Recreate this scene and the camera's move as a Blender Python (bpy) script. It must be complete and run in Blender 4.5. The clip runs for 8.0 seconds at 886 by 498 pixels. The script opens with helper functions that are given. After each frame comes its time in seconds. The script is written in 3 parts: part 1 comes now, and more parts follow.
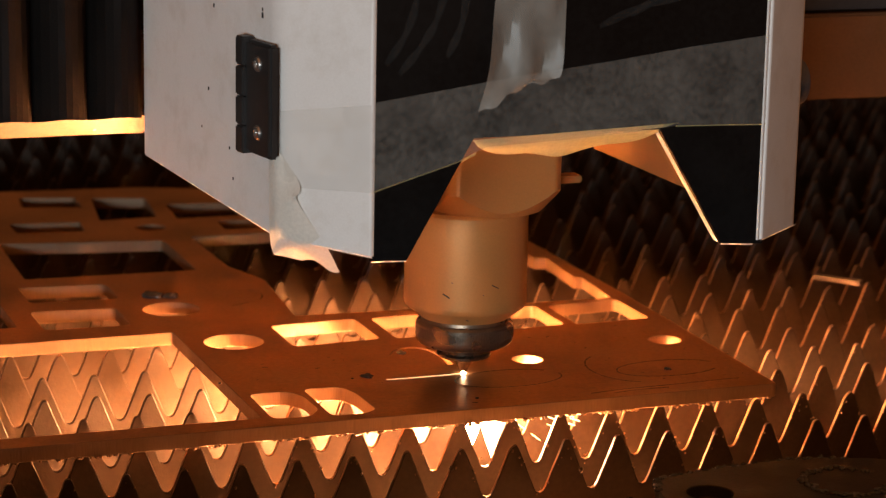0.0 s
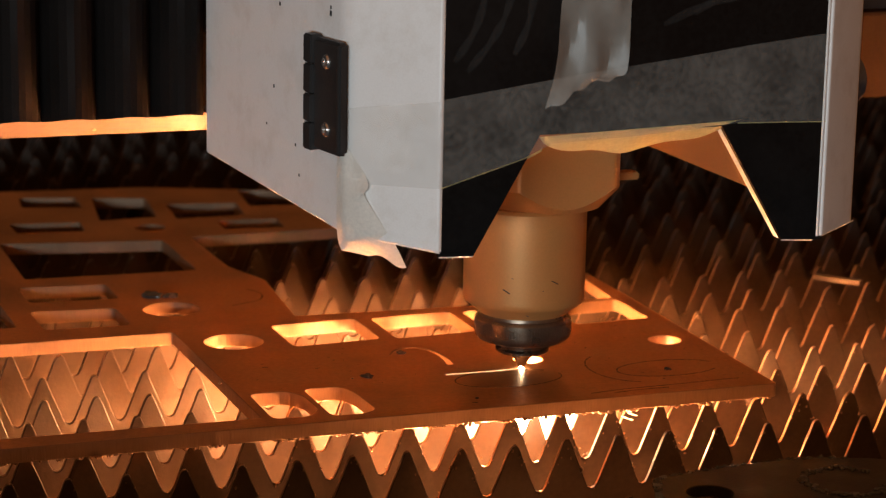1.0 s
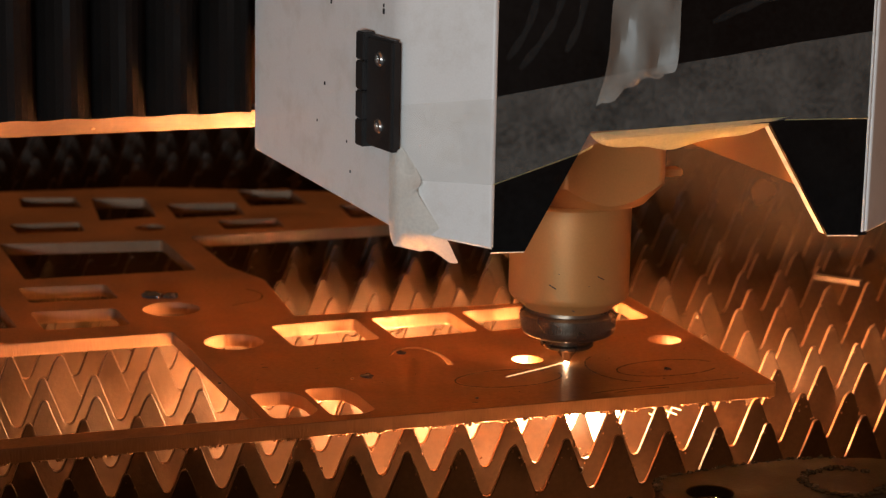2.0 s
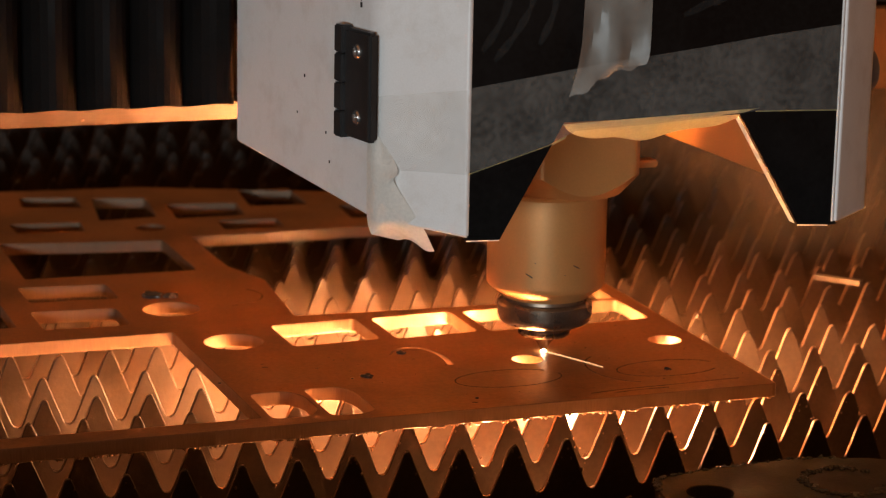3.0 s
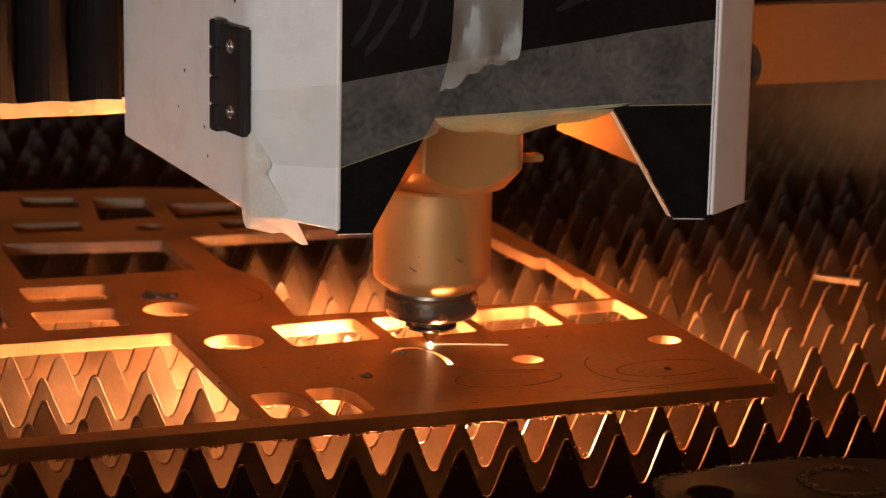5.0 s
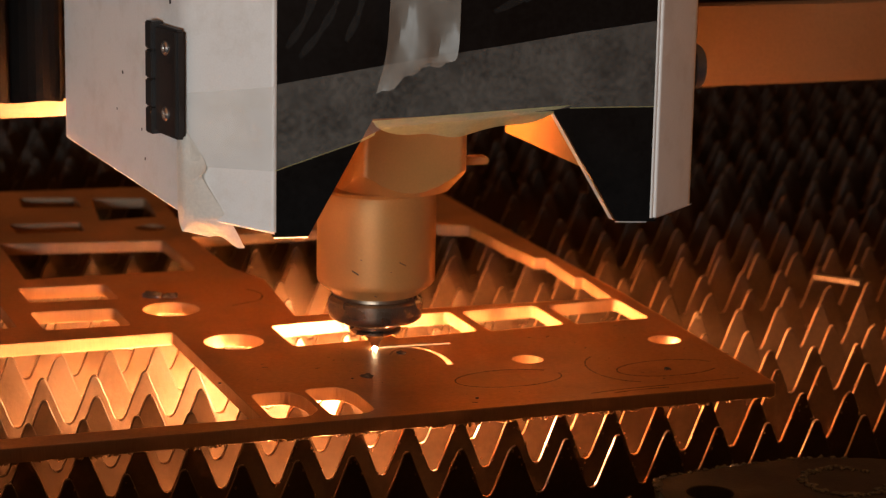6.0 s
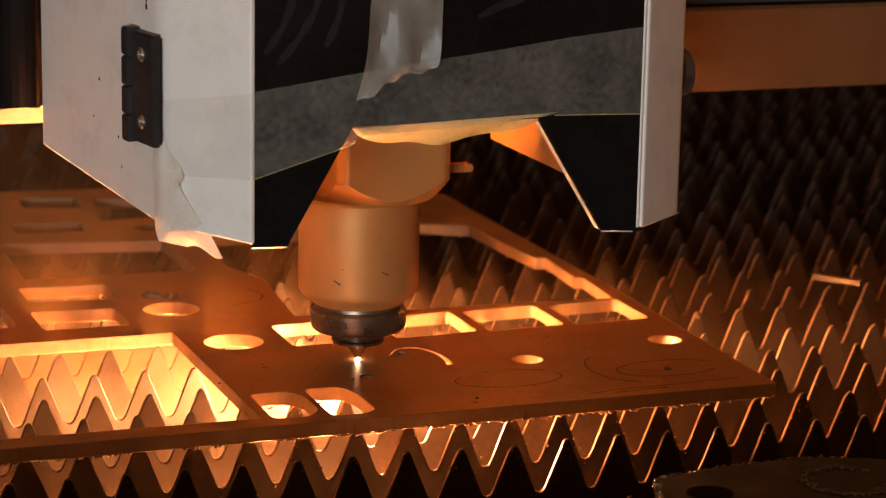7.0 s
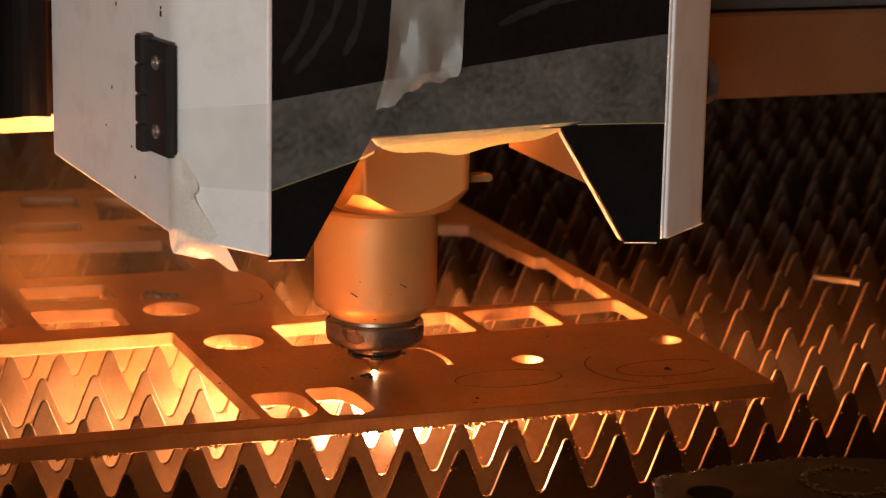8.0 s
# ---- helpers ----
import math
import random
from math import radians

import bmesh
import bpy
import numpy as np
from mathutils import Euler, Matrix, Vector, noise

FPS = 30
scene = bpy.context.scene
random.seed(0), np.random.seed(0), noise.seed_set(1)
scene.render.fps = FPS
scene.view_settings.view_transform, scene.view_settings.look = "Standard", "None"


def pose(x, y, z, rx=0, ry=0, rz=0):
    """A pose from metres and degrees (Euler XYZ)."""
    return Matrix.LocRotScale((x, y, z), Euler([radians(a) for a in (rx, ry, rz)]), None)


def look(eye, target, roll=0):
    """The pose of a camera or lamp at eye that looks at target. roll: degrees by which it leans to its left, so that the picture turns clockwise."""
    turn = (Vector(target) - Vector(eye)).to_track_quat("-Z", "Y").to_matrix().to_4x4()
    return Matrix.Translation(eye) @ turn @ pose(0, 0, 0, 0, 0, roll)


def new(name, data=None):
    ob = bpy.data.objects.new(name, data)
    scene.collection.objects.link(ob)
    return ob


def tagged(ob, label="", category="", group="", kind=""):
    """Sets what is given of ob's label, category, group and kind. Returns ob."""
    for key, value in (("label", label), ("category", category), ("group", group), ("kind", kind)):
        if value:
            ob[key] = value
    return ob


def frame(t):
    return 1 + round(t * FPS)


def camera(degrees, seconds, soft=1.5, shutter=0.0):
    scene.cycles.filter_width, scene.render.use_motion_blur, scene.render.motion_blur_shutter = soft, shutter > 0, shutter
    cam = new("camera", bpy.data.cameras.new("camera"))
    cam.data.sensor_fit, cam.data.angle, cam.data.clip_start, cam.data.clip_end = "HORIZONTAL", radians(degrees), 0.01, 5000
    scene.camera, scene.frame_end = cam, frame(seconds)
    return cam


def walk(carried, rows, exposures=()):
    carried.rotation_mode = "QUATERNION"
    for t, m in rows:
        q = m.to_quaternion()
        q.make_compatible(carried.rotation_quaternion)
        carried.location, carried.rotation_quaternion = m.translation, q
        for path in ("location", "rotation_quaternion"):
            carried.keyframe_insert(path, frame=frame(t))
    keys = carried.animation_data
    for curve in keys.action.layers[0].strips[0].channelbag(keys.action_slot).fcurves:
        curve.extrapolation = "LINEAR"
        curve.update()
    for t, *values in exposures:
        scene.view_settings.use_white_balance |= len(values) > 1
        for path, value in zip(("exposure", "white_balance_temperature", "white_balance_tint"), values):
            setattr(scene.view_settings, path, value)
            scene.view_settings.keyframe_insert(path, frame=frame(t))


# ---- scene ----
# camera on a tripod, long lens
cam = camera(21.147, 8.0, soft=1.2)
EYE = Matrix(((0.9366, 0.0605, -0.3450, -0.73845),
              (-0.3497, 0.2155, -0.9117, -1.33174),
              (0.0192, 0.9746, 0.2231, 0.43139),
              (0, 0, 0, 1)))
cam.data.dof.use_dof, cam.data.dof.focus_distance, cam.data.dof.aperture_fstop = True, 1.47, 11.0
# the exposure and white balance drift a little warmer on the way
walk(cam, [(0, EYE), (8, EYE)], [(0, 0.62, 6900, 13), (1.5, 0.6, 6550, 10), (3.5, 0.58, 6600, 10), (4.7, 0.68, 6950, 13), (6.0, 0.64, 7150, 14), (7.0, 0.6, 7300, 14), (8, 0.66, 7300, 14)])

# warm fill added for spark-lit smoke, and a low cool lamp unseen behind the camera
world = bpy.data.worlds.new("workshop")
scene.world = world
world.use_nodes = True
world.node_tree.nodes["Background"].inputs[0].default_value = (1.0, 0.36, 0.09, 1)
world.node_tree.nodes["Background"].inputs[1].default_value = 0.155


def area_lamp(name, eye, target, sx, sy, watts, colour):
    la = bpy.data.lights.new(name, "AREA")
    la.shape, la.size, la.size_y, la.energy, la.color = "RECTANGLE", sx, sy, watts, colour
    ob = new(name, la)
    ob.matrix_world = look(eye, target)
    return ob


# unseen lamp behind the camera, added for the cool light on the covers
area_lamp("cool_fill_light", (-1.75, -2.3, 0.27), (-0.2, 0.0, 0.22), 1.1, 0.2, 25, (0.80, 0.93, 1.0))

PLATE_T = 0.0093      # sheet thickness; its top is z = 0
SLAT_YAW = -2.6      # the bed's slats against the sheet, degrees
PITCH, STEP = 0.0343, 0.0552


# ---- materials ----
def mat(name, base, rough=0.5, metal=0.0, spread=0.15, scale=30.0, fine=400.0, bump=0.1, stain=None, stain_amount=0.0,
        rough_spread=0.15, stretch=(1, 1, 1), alpha=1.0, stain_scale=None, coat=0.0, spec=0.5):
    m = bpy.data.materials.new(name)
    m.use_nodes = True
    nt = m.node_tree
    nd, ln = nt.nodes, nt.links
    b = nd["Principled BSDF"]
    tc = nd.new("ShaderNodeTexCoord")
    mp = nd.new("ShaderNodeMapping")
    mp.inputs["Scale"].default_value = stretch
    ln.new(tc.outputs["Object"], mp.inputs[0])
    n1, n2 = nd.new("ShaderNodeTexNoise"), nd.new("ShaderNodeTexNoise")
    n1.inputs["Scale"].default_value, n1.inputs["Detail"].default_value = scale, 5
    n2.inputs["Scale"].default_value, n2.inputs["Detail"].default_value = fine, 3
    ln.new(mp.outputs[0], n1.inputs["Vector"]), ln.new(mp.outputs[0], n2.inputs["Vector"])
    info = nd.new("ShaderNodeObjectInfo")
    add = nd.new("ShaderNodeMath")
    add.operation = "ADD"
    ln.new(n1.outputs[0], add.inputs[0]), ln.new(n2.outputs[0], add.inputs[1])
    rg = nd.new("ShaderNodeMapRange")
    rg.inputs[1].default_value, rg.inputs[2].default_value = 0.7, 1.3
    rg.inputs[3].default_value, rg.inputs[4].default_value = 1 - spread, 1 + spread
    ln.new(add.outputs[0], rg.inputs[0])
    hs = nd.new("ShaderNodeHueSaturation")
    hs.inputs["Color"].default_value = (*base, 1)
    ln.new(rg.outputs[0], hs.inputs["Value"])
    col = hs.outputs[0]
    if stain:
        n3 = nd.new("ShaderNodeTexNoise")
        n3.inputs["Scale"].default_value, n3.inputs["Detail"].default_value = stain_scale or scale * 0.6, 8
        n3.inputs["Roughness"].default_value = 0.65
        ln.new(tc.outputs["Object"], n3.inputs["Vector"])
        r3 = nd.new("ShaderNodeMapRange")
        r3.inputs[1].default_value, r3.inputs[2].default_value = 0.48, 0.68
        r3.inputs[3].default_value, r3.inputs[4].default_value = 0, stain_amount
        ln.new(n3.outputs[0], r3.inputs[0])
        mx = nd.new("ShaderNodeMixRGB")
        mx.inputs[2].default_value = (*stain, 1)
        ln.new(r3.outputs[0], mx.inputs[0]), ln.new(col, mx.inputs[1])
        col = mx.outputs[0]
    ln.new(col, b.inputs["Base Color"])
    rr = nd.new("ShaderNodeMapRange")
    rr.inputs[1].default_value, rr.inputs[2].default_value = 0.3, 0.7
    rr.inputs[3].default_value, rr.inputs[4].default_value = max(0.02, rough - rough_spread), min(1, rough + rough_spread)
    ln.new(n1.outputs[0], rr.inputs[0])
    ln.new(rr.outputs[0], b.inputs["Roughness"])
    b.inputs["Metallic"].default_value = metal
    b.inputs["Alpha"].default_value = alpha
    b.inputs["Coat Weight"].default_value = coat
    b.inputs["Specular IOR Level"].default_value = spec
    if bump:
        bp = nd.new("ShaderNodeBump")
        bp.inputs["Strength"].default_value, bp.inputs["Distance"].default_value = bump, 0.001
        ln.new(add.outputs[0], bp.inputs["Height"])
        ln.new(bp.outputs[0], b.inputs["Normal"])
    return m


def let_through(m, share):
    """Thin paper: part of the light passes through."""
    nt = m.node_tree
    b, out = nt.nodes["Principled BSDF"], nt.nodes["Material Output"]
    tr, mx = nt.nodes.new("ShaderNodeBsdfTranslucent"), nt.nodes.new("ShaderNodeMixShader")
    nt.links.new(b.inputs["Base Color"].links[0].from_socket, tr.inputs["Color"])
    mx.inputs[0].default_value = share
    nt.links.new(b.outputs[0], mx.inputs[1]), nt.links.new(tr.outputs[0], mx.inputs[2])
    nt.links.new(mx.outputs[0], out.inputs["Surface"])
    return m


def glow(name, colour, strength):
    m = bpy.data.materials.new(name)
    m.use_nodes = True
    b = m.node_tree.nodes["Principled BSDF"]
    b.inputs["Base Color"].default_value = (0.02, 0.02, 0.02, 1)
    b.inputs["Emission Color"].default_value = (*colour, 1)
    b.inputs["Emission Strength"].default_value = strength
    return m


M_PLATE = mat("hot_rolled_steel", (0.36, 0.175, 0.075), 0.42, 0.3, 0.24, 14, 300, 0.06, (0.14, 0.08, 0.05), 0.65, 0.12)
M_EDGE = mat("cut_steel_edge", (0.20, 0.115, 0.062), 0.5, 0.3, 0.14, 60, 900, 0.3, stretch=(1, 1, 0.12))
M_SLAT = mat("slat_steel", (0.042, 0.027, 0.017), 0.42, 0.35, 0.25, 22, 350, 0.15, (0.024, 0.015, 0.009), 0.7, 0.12)
# paler steel for slat edges: the jet light on them put into the colour
M_GLINT = mat("slat_glint", (0.15, 0.088, 0.05), 0.4, 0.5, 0.3, 60, 600, 0.2)
M_BURR = mat("dark_slat_burr", (0.02, 0.013, 0.009), 0.5, 0.3, 0.3, 60, 600, 0.2)
M_WHITE = mat("white_powder_coat", (0.74, 0.74, 0.72), 0.42, 0, 0.04, 9, 900, 0.05, (0.5, 0.45, 0.38), 0.3, 0.08, stain_scale=40)
M_BLACK = mat("black_acrylic", (0.006, 0.006, 0.006), 0.14, 0, 0.3, 12, 300, 0.0, (0.014, 0.014, 0.014), 0.5, 0.06, spec=0.1)
M_PLASTIC = mat("black_plastic", (0.02, 0.02, 0.02), 0.5, 0, 0.2, 40, 900, 0.15)
M_BELLOWS = mat("bellows_cloth", (0.006, 0.005, 0.0045), 0.7, 0, 0.3, 20, 700, 0.2, spec=0.1)
M_TAPE = mat("masking_tape", (0.62, 0.60, 0.54), 0.6, 0, 0.45, 35, 260, 0.6, (0.25, 0.24, 0.22), 0.6, alpha=0.068)
M_TAPE_LOOSE = mat("loose_masking_tape", (0.66, 0.64, 0.57), 0.35, 0, 0.15, 30, 200, 0.1, alpha=0.30)
# this tape's yellow holds the glow that shines through it from below
M_TAPE_EDGE = mat("glow_tinted_tape", (0.72, 0.68, 0.36), 0.5, 0, 0.1, 40, 500, 0.3, alpha=0.92)
M_TAPE_WHITE = mat("cream_tape", (0.78, 0.75, 0.68), 0.6, 0, 0.08, 30, 500, 0.3)
let_through(M_TAPE_EDGE, 0.5)
let_through(M_TAPE_WHITE, 0.25)
# grey head metal; the orange of the sparks is put into its colour
M_ALU_TINTED = mat("spark_tinted_aluminium", (0.56, 0.255, 0.08), 0.45, 0.35, 0.05, 8, 700, 0.05, (0.38, 0.18, 0.065), 0.35, 0.06)
M_NUT = mat("dull_nut_steel", (0.22, 0.165, 0.12), 0.33, 0.85, 0.15, 40, 600, 0.1)
M_COPPER = mat("copper_nozzle", (0.26, 0.17, 0.12), 0.18, 0.9, 0.2, 60, 700, 0.1)
M_STEEL = mat("bright_steel", (0.55, 0.54, 0.52), 0.28, 0.9, 0.1, 50, 700, 0.05)
M_KNOB = mat("dull_cap_metal", (0.10, 0.11, 0.13), 0.35, 0.5, 0.15, 40, 600, 0.1)
M_BEAM = mat("gantry_brown", (0.16, 0.085, 0.04), 0.5, 0.4, 0.1, 10, 400, 0.1, (0.2, 0.15, 0.11), 0.5)
# lip coloured darker than the beam to offset the strong light from below
M_LIP = mat("dark_gantry_lip", (0.055, 0.034, 0.024), 0.5, 0.2, 0.12, 14, 300, 0.1, (0.14, 0.10, 0.07), 0.4)
M_DARK = mat("dark_machine_paint", (0.05, 0.05, 0.052), 0.6, 0, 0.2, 4, 200, 0.1, (0.09, 0.07, 0.05), 0.5)
M_FLOOR = mat("concrete", (0.30, 0.28, 0.26), 0.8, 0, 0.15, 1.5, 60, 0.2, (0.2, 0.18, 0.16), 0.5)
M_SMEAR = mat("dried_wipe_mark", (0.5, 0.5, 0.48), 0.6, 0, 0.3, 30, 300, 0.0, alpha=0.011)
M_TRAY = mat("rusty_tray", (0.26, 0.16, 0.09), 0.8, 0, 0.3, 6, 150, 0.3, (0.12, 0.09, 0.07), 0.5)
M_SCRAP = mat("sooty_steel", (0.035, 0.035, 0.037), 0.5, 0.3, 0.3, 25, 500, 0.25, (0.12, 0.1, 0.09), 0.4)
M_SLAG = mat("slag", (0.12, 0.135, 0.155), 0.22, 0.7, 0.4, 90, 900, 0.5)
M_BURNT = mat("burnt_kerf", (0.025, 0.02, 0.018), 0.7, 0.1, 0.3, 60, 600, 0.2)
M_GLOW = glow("spark_jet", (1.0, 0.46, 0.20), 1050)
M_CORE = glow("spark_core", (1.0, 0.58, 0.28), 7000)
M_FLAME = glow("spark_flame", (1.0, 0.66, 0.38), 420)
M_GLARE = glow("spark_glare", (1.0, 0.62, 0.34), 30)
M_UPLIGHT = glow("tray_uplight", (1.0, 0.38, 0.13), 1300)
M_STREAK = glow("spark_streak", (1.0, 0.55, 0.22), 11)
M_KERF_LIGHT = glow("kerf_light", (1.0, 0.52, 0.24), 2.2)


def smoke(name, density, scale):
    """Thin drifting smoke: mostly clear, thinning out to its borders."""
    m = bpy.data.materials.new(name)
    m.use_nodes = True
    nt = m.node_tree
    nd, ln = nt.nodes, nt.links
    nd.remove(nd["Principled BSDF"])
    tc = nd.new("ShaderNodeTexCoord")
    n1 = nd.new("ShaderNodeTexNoise")
    n1.inputs["Scale"].default_value, n1.inputs["Detail"].default_value, n1.inputs["Distortion"].default_value = scale, 3, 0.8
    ln.new(tc.outputs["Object"], n1.inputs["Vector"])
    # distance from the middle of the wisp, 0 to 1
    sub, length = nd.new("ShaderNodeVectorMath"), nd.new("ShaderNodeVectorMath")
    sub.operation, length.operation = "SUBTRACT", "LENGTH"
    sub.inputs[1].default_value = (0.5, 0.5, 0.5)
    ln.new(tc.outputs["Generated"], sub.inputs[0]), ln.new(sub.outputs[0], length.inputs[0])
    rg, rn, mul = nd.new("ShaderNodeMapRange"), nd.new("ShaderNodeMapRange"), nd.new("ShaderNodeMath")
    rg.interpolation_type = "SMOOTHSTEP"
    rg.inputs[1].default_value, rg.inputs[2].default_value, rg.inputs[3].default_value, rg.inputs[4].default_value = 0.05, 0.5, 1, 0
    rn.inputs[1].default_value, rn.inputs[2].default_value, rn.inputs[3].default_value, rn.inputs[4].default_value = 0.3, 0.7, 0.25 * density, density
    mul.operation = "MULTIPLY"
    ln.new(length.outputs["Value"], rg.inputs[0]), ln.new(n1.outputs[0], rn.inputs[0])
    ln.new(rg.outputs[0], mul.inputs[0]), ln.new(rn.outputs[0], mul.inputs[1])
    clear, lit, back = (nd.new("ShaderNodeBsdf" + k) for k in ("Transparent", "Translucent", "Diffuse"))
    both, mx = nd.new("ShaderNodeMixShader"), nd.new("ShaderNodeMixShader")
    # the smoke is tinted orange to stand for the spark light on it
    for k in (lit, back):
        k.inputs["Color"].default_value = (0.85, 0.52, 0.25, 1)
    ln.new(lit.outputs[0], both.inputs[1]), ln.new(back.outputs[0], both.inputs[2])
    ln.new(mul.outputs[0], mx.inputs[0]), ln.new(clear.outputs[0], mx.inputs[1]), ln.new(both.outputs[0], mx.inputs[2])
    ln.new(mx.outputs[0], nd["Material Output"].inputs["Surface"])
    return m


M_SMOKE = smoke("spark_tinted_smoke", 0.54, 7.0)
M_HAZE = smoke("thin_haze", 0.20, 5.0)


# ---- building helpers ----
def mesh_of(bm, material, smooth=False):
    me = bpy.data.meshes.new("mesh")
    bmesh.ops.recalc_face_normals(bm, faces=bm.faces)
    if smooth:
        for f in bm.faces:
            f.smooth = True
        for e in bm.edges:
            if len(e.link_faces) == 2 and e.calc_face_angle(0) > 0.6:
                e.smooth = False
    bm.to_mesh(me)
    bm.free()
    me.materials.append(material)
    return me


def part(name, bm, material, parent=None, label="", smooth=False):
    ob = new(name, mesh_of(bm, material, smooth))
    ob.parent = parent
    return tagged(ob, label)


def empty(name, label, category, group="", kind=""):
    return tagged(new(name), label, category, group, kind)


def box(x0, y0, z0, x1, y1, z1, bevel=0.0, bm=None):
    bm = bm or bmesh.new()
    r = bmesh.ops.create_cube(bm, size=1, matrix=Matrix.Translation(((x0 + x1) / 2, (y0 + y1) / 2, (z0 + z1) / 2)) @ Matrix.Diagonal((x1 - x0, y1 - y0, z1 - z0, 1)))
    if bevel:
        es = {e for v in r["verts"] for e in v.link_edges}
        bmesh.ops.bevel(bm, geom=list(es), offset=bevel, segments=2, affect="EDGES")
    return bm


def lathe(profile, seg=48, centre=(0, 0)):
    """A solid of revolution about z from (radius, z) pairs."""
    bm = bmesh.new()
    rings = []
    for r, z in profile:
        rings.append([bm.verts.new((centre[0] + r * math.cos(a), centre[1] + r * math.sin(a), z)) for a in (2 * math.pi * i / seg for i in range(seg))])
    for a, b in zip(rings, rings[1:]):
        for i in range(seg):
            bm.faces.new((a[i], a[(i + 1) % seg], b[(i + 1) % seg], b[i]))
    bm.faces.new(rings[0]), bm.faces.new(rings[-1])
    return bm


def prism(points, axis_vec):
    """A flat polygon of 3D points pushed along axis_vec."""
    bm = bmesh.new()
    a = [bm.verts.new(p) for p in points]
    b = [bm.verts.new(Vector(p) + Vector(axis_vec)) for p in points]
    n = len(a)
    bm.faces.new(a), bm.faces.new(b[::-1])
    for i in range(n):
        bm.faces.new((a[i], a[(i + 1) % n], b[(i + 1) % n], b[i]))
    return bm


def rounded(pts, r, seg=6):
    """A closed outline with its corners rounded by r."""
    out = []
    n = len(pts)
    for i in range(n):
        p, a, b = Vector(pts[i]), Vector(pts[i - 1]), Vector(pts[(i + 1) % n])
        u, v = (a - p), (b - p)
        k = min(r, u.length * 0.45, v.length * 0.45)
        p0, p1 = p + u.normalized() * k, p + v.normalized() * k
        for j in range(seg + 1):
            t = j / seg
            out.append(tuple(p0 * (1 - t) ** 2 + p * 2 * t * (1 - t) + p1 * t ** 2))
    return out


def circle(cx, cy, r, n=40):
    return [(cx + r * math.cos(2 * math.pi * i / n), cy + r * math.sin(2 * math.pi * i / n)) for i in range(n)]


def sheet_with_holes(loops, z0, z1, bevel=0.0004):
    """A flat sheet mesh from its outline and its openings."""
    cu = bpy.data.curves.new("outline", "CURVE")
    cu.dimensions, cu.fill_mode = "2D", "BOTH"
    cu.extrude = (z1 - z0) / 2 - bevel
    cu.bevel_depth, cu.bevel_resolution, cu.offset = bevel, 0, -bevel
    for pts in loops:
        sp = cu.splines.new("POLY")
        sp.points.add(len(pts) - 1)
        for q, p in zip(sp.points, pts):
            q.co = (p[0], p[1], 0, 1)
        sp.use_cyclic_u = True
    ob = bpy.data.objects.new("outline", cu)
    scene.collection.objects.link(ob)
    me = bpy.data.meshes.new_from_object(ob.evaluated_get(bpy.context.evaluated_depsgraph_get()))
    bpy.data.objects.remove(ob)
    bpy.data.curves.remove(cu)
    bm = bmesh.new()
    bm.from_mesh(me)
    bmesh.ops.remove_doubles(bm, verts=bm.verts, dist=0.00002)
    for f in bm.faces:
        f.smooth = False
    bm.to_mesh(me)
    bm.free()
    me.transform(Matrix.Translation((0, 0, (z0 + z1) / 2)))
    return me


def smooth_line(pts, n):
    """Points on a smooth line through pts, n to a stretch."""
    out = []
    p = [Vector((*q, 0)) for q in pts]
    p = [2 * p[0] - p[1]] + p + [2 * p[-1] - p[-2]]
    for i in range(1, len(p) - 2):
        for j in range(n):
            t = j / n
            q = 0.5 * (2 * p[i] + (p[i + 1] - p[i - 1]) * t + (2 * p[i - 1] - 5 * p[i] + 4 * p[i + 1] - p[i + 2]) * t * t + (3 * p[i] - p[i - 1] - 3 * p[i + 1] + p[i + 2]) * t ** 3)
            out.append((q.x, q.y))
    out.append((p[-2].x, p[-2].y))
    return out


def band_outline(pts, half):
    """The outline of a band along pts with these half widths."""
    left, right = [], []
    for i, p in enumerate(pts):
        a, b = Vector(pts[max(0, i - 1)]), Vector(pts[min(len(pts) - 1, i + 1)])
        n = (b - a).normalized()
        n = Vector((-n.y, n.x)) * half[i]
        left.append((p[0] + n.x, p[1] + n.y)), right.append((p[0] - n.x, p[1] - n.y))
    return left + right[::-1]


def lump(x, y, z, r, h, seed):
    bm = bmesh.new()
    bmesh.ops.create_icosphere(bm, subdivisions=3, radius=1)
    for v in bm.verts:
        k = 1 + 0.45 * noise.noise(v.co * 1.8 + Vector((seed % 97, 0, 0)))
        v.co = Vector((x + v.co.x * r * k, y + v.co.y * r * k, z + v.co.z * h * k))
    return bm


def cloth(grid, thick=0.0002):
    """A thin sheet from rows of 3D points."""
    bm = bmesh.new()
    a = [[bm.verts.new(p) for p in row] for row in grid]
    for r0, r1 in zip(a, a[1:]):
        for i in range(len(r0) - 1):
            bm.faces.new((r0[i], r0[i + 1], r1[i + 1], r1[i]))
    return bm


